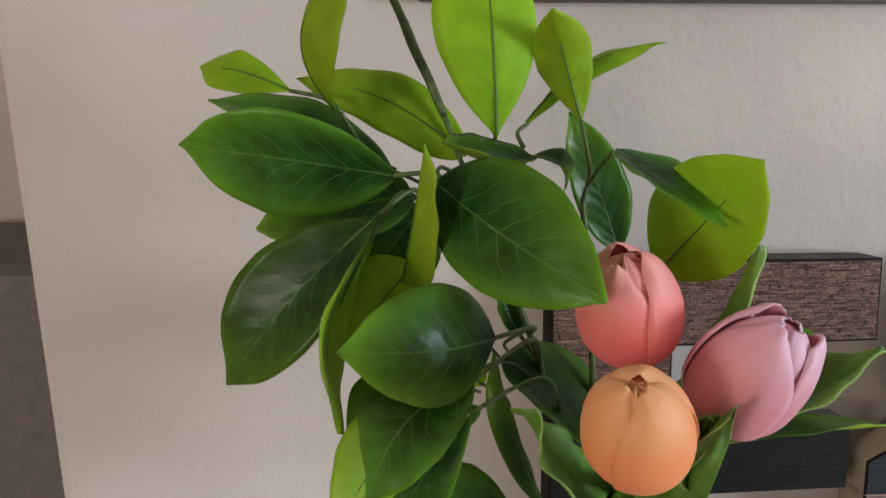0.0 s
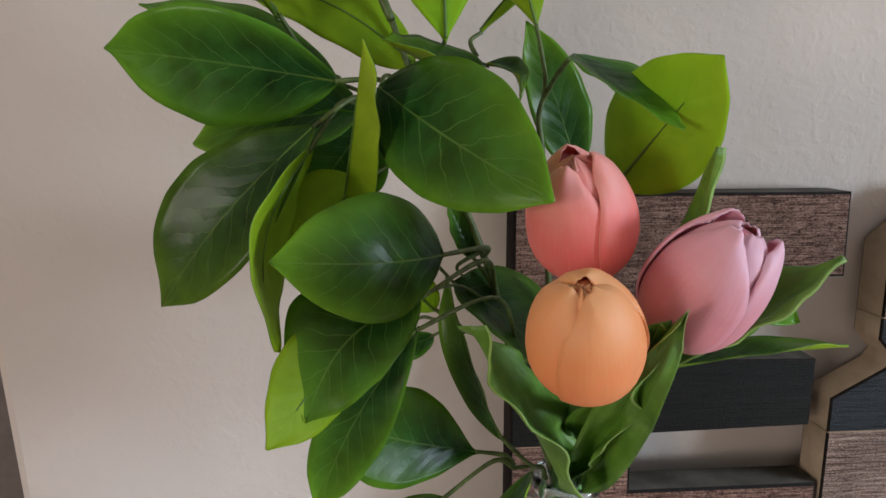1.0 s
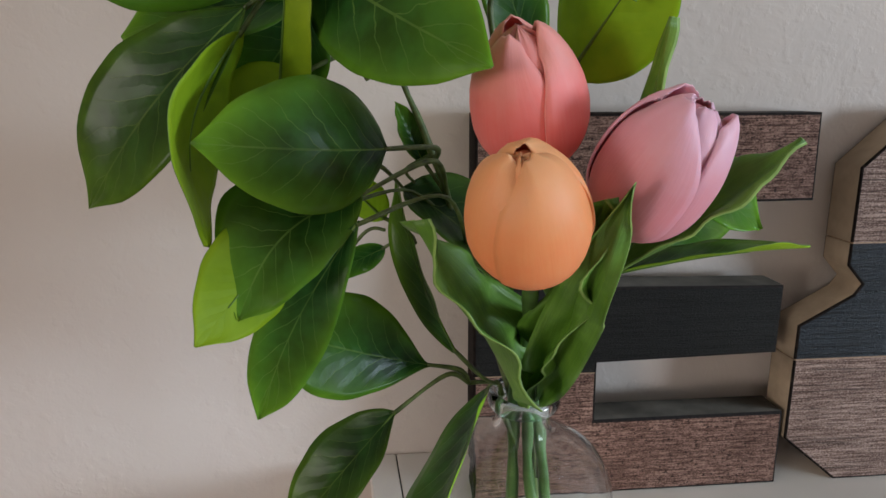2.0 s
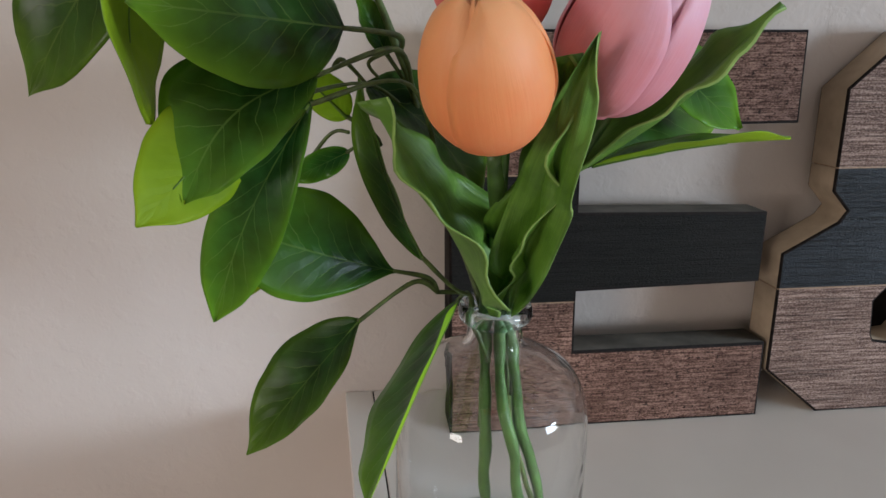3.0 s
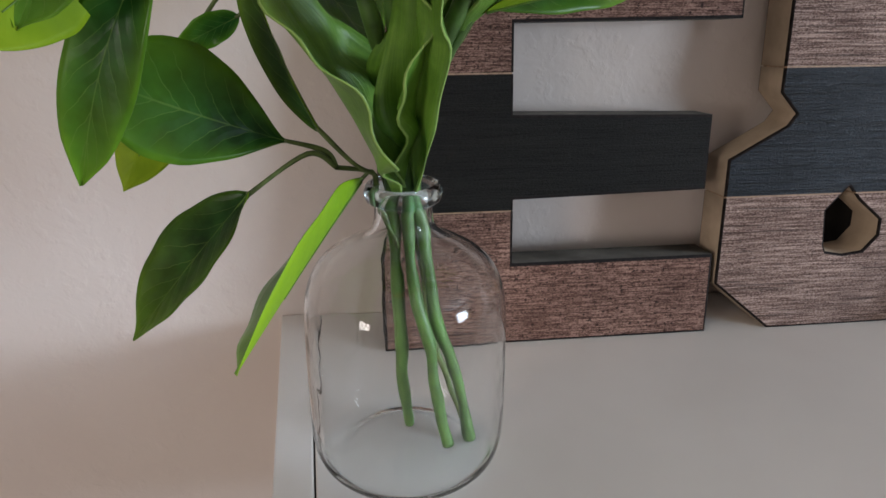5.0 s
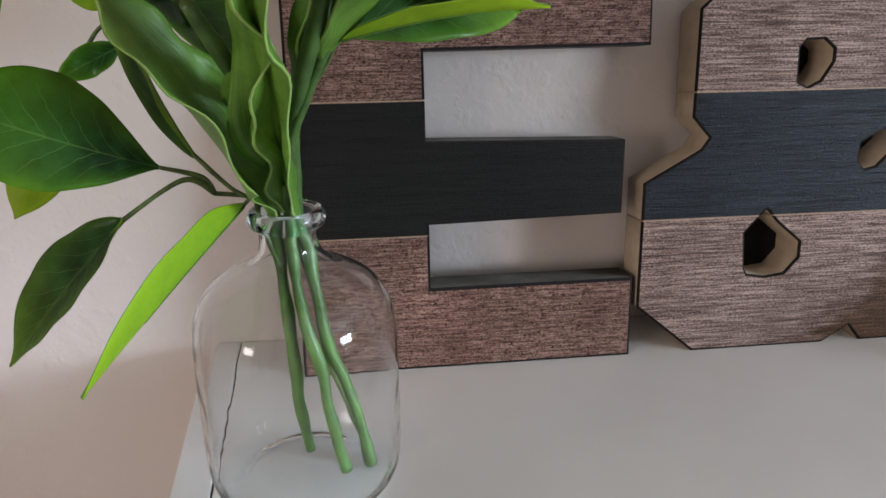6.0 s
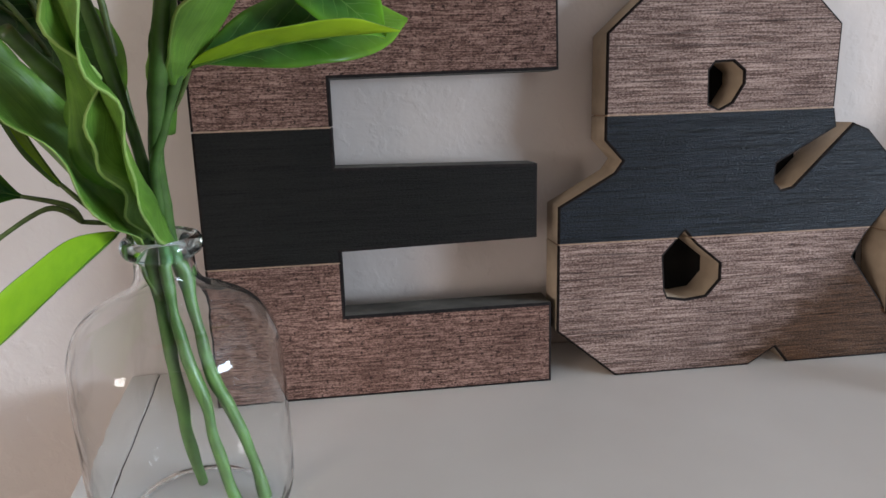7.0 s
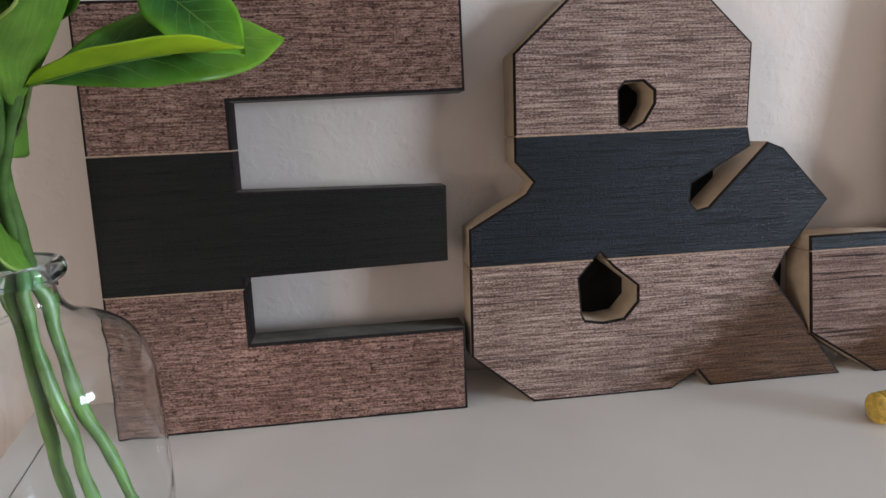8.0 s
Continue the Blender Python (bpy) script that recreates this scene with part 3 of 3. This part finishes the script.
# ---- flowers and leaves ----
SPOT = (0.0295, -0.120, 0.0095)
branch = thing("leafy_branch", SPOT, "artificial branch with broad glossy green leaves standing in the bottle", "branch", "stems in the bottle")
sprig = thing("leafy_branch", SPOT, "artificial branch with bright green leaves behind the tulips", "branch", "stems in the bottle")
low = thing("leafy_branch", SPOT, "short artificial sprig with drooping leaves at the bottle neck", "branch", "stems in the bottle")
side = thing("leafy_branch", SPOT, "short artificial sprig with a folded glossy leaf beside the tulips", "branch", "stems in the bottle")
tulip_orange = thing("tulip", SPOT, "artificial orange tulip with broad green leaves in the bottle", "tulip", "tulips in the bottle")
tulip_pink = thing("tulip", SPOT, "artificial dusty pink tulip leaning outwards in the bottle", "tulip", "tulips in the bottle")
tulip_coral = thing("tulip", SPOT, "artificial coral pink tulip standing tallest in the bottle", "tulip", "tulips in the bottle")
bloom(tulip_orange, (0.007, -0.222, 0.284), (-0.006, -0.248, 0.334), 0.0222, ORANGE, DEEP, 38, 84, (0.0, 0.22), -1.0, 0.06, 0.62)
bloom(tulip_coral, (0.018, -0.172, 0.316), (0.000, -0.204, 0.373), 0.0232, CORAL, DEEPCORAL, 72, 74, (0.02, 0.34), -1.0, 0.36, 0.82)
bloom(tulip_pink, (0.048, -0.196, 0.292), (0.067, -0.222, 0.347), 0.0240, PINK, DEEPPINK, -48, 64, (0.24, 0.52), 1.0, 0.38, 0.80)
stem(branch, "stem", [(0.025, -0.112, 0.085), (0.025, -0.114, 0.125), (0.022, -0.121, 0.165), (0.011, -0.114, 0.200), (-0.013, -0.112, 0.277), (-0.023, -0.112, 0.306), (-0.037, -0.110, 0.341), (-0.054, -0.108, 0.387), (-0.061, -0.108, 0.401), (-0.070, -0.105, 0.425)], 0.0022, 0.0016, STEM)
stem(branch, "twig", [(-0.070, -0.105, 0.425), (-0.084, -0.100, 0.455), (-0.091, -0.100, 0.472), (-0.101, -0.100, 0.492)], 0.0021, 0.0024, STEM)
stem(branch, "twig", [(-0.054, -0.108, 0.387), (-0.070, -0.116, 0.384), (-0.082, -0.122, 0.380)], 0.0013, 0.0012, STEM)
stem(branch, "twig", [(-0.023, -0.112, 0.306), (-0.037, -0.118, 0.300), (-0.033, -0.115, 0.292)], 0.0012, 0.0010, STEM)
leaf(branch, (-0.0954, -0.1355, 0.3967), (-0.2079, -0.1134, 0.4106), 0.0576, (-0.22, -0.94, -0.26), bow=0.0063, fold=0.15, bend=0.030, peak=0.49, lop=-0.05, to=(-0.072, -0.122, 0.392))
leaf(branch, (-0.0969, -0.0908, 0.3928), (-0.1997, -0.0803, 0.4325), 0.0451, (0.28, -0.44, 0.85), bow=0.0045, fold=0.24, bend=0.025, peak=0.51, lop=-0.01, to=(-0.082, -0.122, 0.380))
leaf(branch, (-0.086, -0.112, 0.381), (-0.174, -0.100, 0.363), 0.055, (0, -0.7, 0.7), bow=0.006, fold=0.20, to=(-0.082, -0.122, 0.380))
leaf(branch, (-0.1056, -0.1465, 0.3786), (-0.1864, -0.1385, 0.2879), 0.0556, (-0.40, -0.88, 0.28), bow=0.0066, fold=0.18, bend=0.016, peak=0.53, lop=0.04, to=(-0.082, -0.122, 0.380))
leaf(branch, (-0.0771, -0.1458, 0.3953), (-0.0132, -0.2283, 0.3598), 0.0589, (-0.66, -0.66, 0.36), bow=0.0055, fold=0.16, cup=0.20, bend=0.011, peak=0.46, lop=-0.08, to=(-0.054, -0.108, 0.387))
leaf(branch, (-0.0474, -0.1571, 0.3180), (-0.1216, -0.2005, 0.3297), 0.0572, (0.52, -0.81, 0.27), bow=0.0092, fold=0.16, cup=0.30, bend=-0.028, peak=0.43, lop=0.08, to=(-0.022, -0.112, 0.303))
leaf(branch, (-0.0590, -0.1669, 0.3005), (-0.1111, -0.1980, 0.2548), 0.0533, (-0.02, -0.81, 0.58), bow=0.0041, fold=0.29, cup=0.10, bend=0.136, peak=0.50, lop=0.13, to=(-0.015, -0.112, 0.284))
leaf(branch, (-0.1091, -0.1508, 0.3679), (-0.1227, -0.1878, 0.2840), 0.0578, (-0.98, 0.14, 0.10), bow=0.0123, fold=-0.14, bend=-0.064, peak=0.47, lop=-0.11, to=(-0.082, -0.122, 0.380))
leaf(branch, (-0.0949, -0.1660, 0.2833), (-0.1260, -0.2116, 0.2503), 0.0416, (-0.62, 0.69, -0.38), bow=-0.0015, fold=0.05, bend=0.013, peak=0.40, lop=-0.05, to=(-0.008, -0.113, 0.262))
leaf(branch, (-0.0605, -0.1821, 0.2923), (-0.1120, -0.1653, 0.1873), 0.0340, (-0.26, -0.97, -0.03), bow=0.0033, fold=0.15, bend=0.036, peak=0.55, lop=-0.05, to=(-0.001, -0.113, 0.240))
leaf(branch, (-0.0930, -0.1493, 0.3450), (-0.0821, -0.1741, 0.4163), 0.0330, (0.93, 0.36, -0.02), bow=-0.0010, fold=0.52, bend=-0.047, peak=0.30, lop=0.04, to=(-0.082, -0.122, 0.380))
leaf(branch, (-0.082, -0.112, 0.377), (-0.116, -0.112, 0.333), 0.052, (0, -1, 0.3), bow=0.000, fold=0.20, to=(-0.082, -0.122, 0.380))
leaf(branch, (-0.087, -0.125, 0.348), (-0.123, -0.140, 0.311), 0.046, (0, 1, 0), bow=0.000, fold=0.20, to=(-0.055, -0.112, 0.344))
leaf(branch, (-0.1506, -0.0966, 0.4370), (-0.2049, -0.0722, 0.4491), 0.0250, (0.24, 0.81, -0.54), bow=-0.0084, fold=0.11, bend=0.003, peak=0.58, lop=0.03, to=(-0.125, -0.110, 0.424))
leaf(branch, (-0.1241, -0.1152, 0.4252), (-0.1195, -0.1358, 0.4989), 0.0453, (0.89, 0.45, 0.07), bow=-0.0193, fold=0.40, bend=0.016, peak=0.59, lop=0.01, to=(-0.096, -0.115, 0.397))
leaf(branch, (-0.0584, -0.1072, 0.4033), (-0.1508, -0.0788, 0.4433), 0.0350, (0.08, 0.89, -0.46), bow=-0.0077, fold=0.14, bend=-0.069, peak=0.42, lop=-0.05)
leaf(branch, (-0.0452, -0.1298, 0.4147), (-0.0528, -0.1210, 0.5107), 0.0521, (-0.07, 0.99, -0.10), bow=-0.0080, fold=0.17, bend=-0.002, peak=0.57, lop=0.10, to=(-0.054, -0.108, 0.387))
leaf(branch, (-0.0263, -0.1288, 0.4042), (-0.0747, -0.1636, 0.4162), 0.0288, (0.35, -0.17, 0.92), bow=-0.0043, fold=0.45, bend=0.006, peak=0.45, lop=0.08, to=(-0.054, -0.108, 0.387))
leaf(branch, (-0.024, -0.120, 0.405), (-0.007, -0.120, 0.386), 0.020, (0.3, -0.4, 0.85), bow=0.008, fold=0.40, to=(-0.054, -0.108, 0.387))
stem(sprig, "stem", [(0.067, -0.108, 0.006), (0.047, -0.108, 0.066), (0.039, -0.112, 0.120), (0.032, -0.115, 0.165), (0.023, -0.108, 0.211), (0.015, -0.110, 0.284), (0.010, -0.112, 0.339), (0.005, -0.114, 0.378), (0.008, -0.120, 0.394), (0.013, -0.135, 0.408)], 0.0019, 0.0013, STEM)
stem(sprig, "twig", [(0.005, -0.114, 0.378), (0.005, -0.120, 0.400), (-0.002, -0.130, 0.423)], 0.0012, 0.0011, STEM)
leaf(sprig, (-0.0011, -0.1262, 0.4219), (-0.0238, -0.1538, 0.4752), 0.0286, (0.14, 0.85, 0.50), bow=0.0068, fold=0.35, bend=0.014, peak=0.54, lop=0.06)
leaf(sprig, (-0.0255, -0.0971, 0.4186), (0.0482, -0.1019, 0.4621), 0.0195, (0.48, 0.42, -0.77), bow=-0.0120, fold=0.28, bend=0.016, peak=0.53, lop=0.03, to=(-0.028, -0.110, 0.408))
leaf(sprig, (0.0346, -0.0842, 0.3443), (0.0006, -0.0894, 0.4255), 0.0350, (0.17, -0.99, 0.01), bow=0.0017, fold=0.08, bend=0.009, peak=0.45, lop=0.05, to=(0.012, -0.110, 0.332))
leaf(sprig, (0.0141, -0.1380, 0.4103), (0.0479, -0.1944, 0.3815), 0.0357, (0.22, -0.33, 0.92), bow=-0.0002, fold=0.27, bend=-0.004, peak=0.44, lop=0.02)
leaf(sprig, (0.0358, -0.1504, 0.3496), (0.0608, -0.1952, 0.4112), 0.0566, (0.77, 0.62, 0.14), bow=-0.0004, fold=0.19, bend=0.000, peak=0.43, lop=0.10, to=(0.017, -0.112, 0.313))
leaf(sprig, (-0.0388, -0.1133, 0.2892), (0.0201, -0.1254, 0.2287), 0.0556, (0.56, -0.52, 0.65), bow=0.0063, fold=0.33, bend=-0.041, peak=0.41, lop=-0.11, to=(-0.054, -0.115, 0.297))
leaf(sprig, (-0.028, -0.110, 0.302), (-0.042, -0.110, 0.333), 0.016, (0.4, -0.9, 0.2), bow=0.000, fold=0.50, to=(-0.013, -0.112, 0.277))
stem(low, "stem", [(0.026, -0.124, 0.135), (0.016, -0.123, 0.165), (0.014, -0.122, 0.176), (-0.004, -0.130, 0.182)], 0.0016, 0.0012, STEM)
leaf(low, (-0.0259, -0.1358, 0.1970), (-0.1047, -0.1631, 0.2345), 0.0539, (0.40, -0.90, 0.18), bow=0.0013, fold=0.20, bend=-0.014, peak=0.60, lop=0.07, to=(-0.004, -0.130, 0.182))
leaf(low, (-0.0120, -0.1284, 0.2001), (-0.0422, -0.1078, 0.2924), 0.0305, (-0.85, -0.50, -0.16), bow=0.0081, fold=0.39, bend=0.060, peak=0.48, lop=0.09, to=(0.014, -0.122, 0.176))
leaf(low, (-0.0450, -0.1444, 0.1752), (-0.1062, -0.1564, 0.1053), 0.0422, (-0.56, -0.58, 0.59), bow=0.0023, fold=0.29, bend=-0.010, peak=0.46, lop=0.06, to=(-0.004, -0.130, 0.182))
leaf(low, (0.0085, -0.1190, 0.1728), (-0.0448, -0.2282, 0.1268), 0.0540, (-0.81, 0.15, 0.57), bow=0.0005, fold=0.33, bend=0.000, peak=0.49, lop=0.09, to=(0.016, -0.127, 0.171))
leaf(low, (-0.086, -0.090, 0.222), (-0.120, -0.090, 0.161), 0.036, (0, 1, 0), bow=0.000, fold=0.20, to=(-0.048, -0.100, 0.262))
leaf(low, (-0.048, -0.100, 0.252), (-0.082, -0.100, 0.236), 0.016, (0.3, -0.9, 0.3), bow=0.000, fold=0.30, to=(-0.032, -0.110, 0.257))
leaf(low, (-0.048, -0.110, 0.271), (-0.072, -0.110, 0.296), 0.022, (0, 1, 0.2), bow=0.000, fold=0.30, to=(-0.032, -0.110, 0.257))
stem(side, "stem", [(0.042, -0.116, 0.107), (0.040, -0.117, 0.135), (0.034, -0.121, 0.165), (0.028, -0.122, 0.182), (0.041, -0.135, 0.231), (0.056, -0.143, 0.256)], 0.0018, 0.0013, STEM)
leaf(side, (0.0561, -0.1388, 0.2565), (0.1663, -0.0754, 0.2749), 0.0450, (0.35, -0.76, 0.54), bow=0.0108, fold=0.00, bend=-0.020, peak=0.57, lop=0.03)
leaf(side, (0.0623, -0.1603, 0.2571), (0.1555, -0.1676, 0.2704), 0.0302, (-0.12, 0.20, 0.97), bow=0.0028, fold=0.29, bend=0.027, peak=0.49, lop=0.00)
leaf(side, (0.108, -0.120, 0.304), (0.151, -0.130, 0.267), 0.040, (0.2, -0.8, 0.5), bow=0.000, fold=0.20, to=(0.056, -0.143, 0.256))
leaf(side, (0.073, -0.160, 0.281), (0.077, -0.160, 0.317), 0.050, (-0.3, -0.9, 0.3), bow=0.000, fold=0.20, to=(0.041, -0.135, 0.231))
leaf(tulip_orange, (0.024, -0.138, 0.172), (-0.037, -0.182, 0.292), 0.038, (0.55, -0.55, 0.62), bow=0.004, fold=0.52, wave=0.011, kind="blade", peak=0.90, lobe=0.9)
leaf(tulip_orange, (0.028, -0.132, 0.172), (0.027, -0.238, 0.315), 0.022, (-0.85, -0.45, 0.2), bow=-0.006, fold=0.55, wave=0.013, kind="blade", peak=1.00)
leaf(tulip_pink, (0.037, -0.126, 0.167), (0.034, -0.246, 0.322), 0.029, (-0.35, -0.85, 0.3), bow=0.002, fold=0.55, wave=0.012, kind="blade", peak=0.95)
leaf(tulip_pink, (0.052, -0.150, 0.247), (0.115, -0.209, 0.331), 0.038, (-0.45, -0.25, 0.85), bow=-0.006, fold=0.45, wave=0.005, kind="blade", peak=0.90)
stem(tulip_pink, "sheath", [(0.036, -0.122, 0.169), (0.036, -0.138, 0.206), (0.059, -0.157, 0.257)], 0.0030, 0.0022, TSTEM)
leaf(tulip_coral, (0.044, -0.125, 0.224), (0.058, -0.205, 0.376), 0.028, (-0.75, -0.4, 0.5), bow=-0.010, fold=0.40, wave=0.004, kind="blade")
stem(tulip_orange, "stem", [(0.031, -0.112, 0.013), (0.027, -0.116, 0.051), (0.027, -0.118, 0.073), (0.025, -0.120, 0.117), (0.024, -0.122, 0.151), (0.023, -0.121, 0.165), (0.023, -0.145, 0.219), (0.010, -0.205, 0.274)], 0.0034, 0.0035, TSTEM)
stem(tulip_pink, "stem", [(0.068, -0.118, 0.002), (0.063, -0.118, 0.031), (0.055, -0.120, 0.063), (0.047, -0.122, 0.088), (0.041, -0.122, 0.130), (0.039, -0.120, 0.149), (0.036, -0.123, 0.165), (0.039, -0.140, 0.218), (0.062, -0.185, 0.287)], 0.0034, 0.0035, TSTEM)
stem(tulip_coral, "stem", [(0.053, -0.128, 0.008), (0.046, -0.128, 0.043), (0.042, -0.128, 0.077), (0.034, -0.126, 0.112), (0.031, -0.126, 0.152), (0.032, -0.125, 0.165), (0.028, -0.135, 0.225), (0.019, -0.165, 0.315)], 0.0034, 0.0035, TSTEM)

# ---- small things ----
rope = thing("straw_knot", (0.567, -0.078, 0.0), "yellow woven straw end lying on the shelf", "ornament")
bm = bmesh.new()
for k in range(6):
    bmesh.ops.create_uvsphere(bm, u_segments=16, v_segments=10, radius=0.012, matrix=Matrix.Translation((0.006 * k - 0.006, 0.001 * k, 0.0115)) @ Matrix.Diagonal((0.42, 0.95 + 0.05 * (k % 2), 0.95, 1)))
part("coils", bm, YELLOW, rope, smooth=True)

picture = thing("picture_frame", (0.32, WY - 0.012, 0.497), "grey weathered picture frame hanging on the wall", "picture frame")
for nm, box in (("rail", (-0.40, 0.40, -0.012, 0.011, 0.0, 0.04)), ("rail", (-0.40, 0.40, -0.012, 0.011, 0.46, 0.50)), ("stile", (-0.40, -0.36, -0.012, 0.011, 0.04, 0.46)), ("stile", (0.36, 0.40, -0.012, 0.011, 0.04, 0.46))):
    part(nm, block(*box, 0.002), FRAME, picture)
part("panel", block(-0.36, 0.36, -0.002, 0.008, 0.04, 0.46), SHELF, picture)
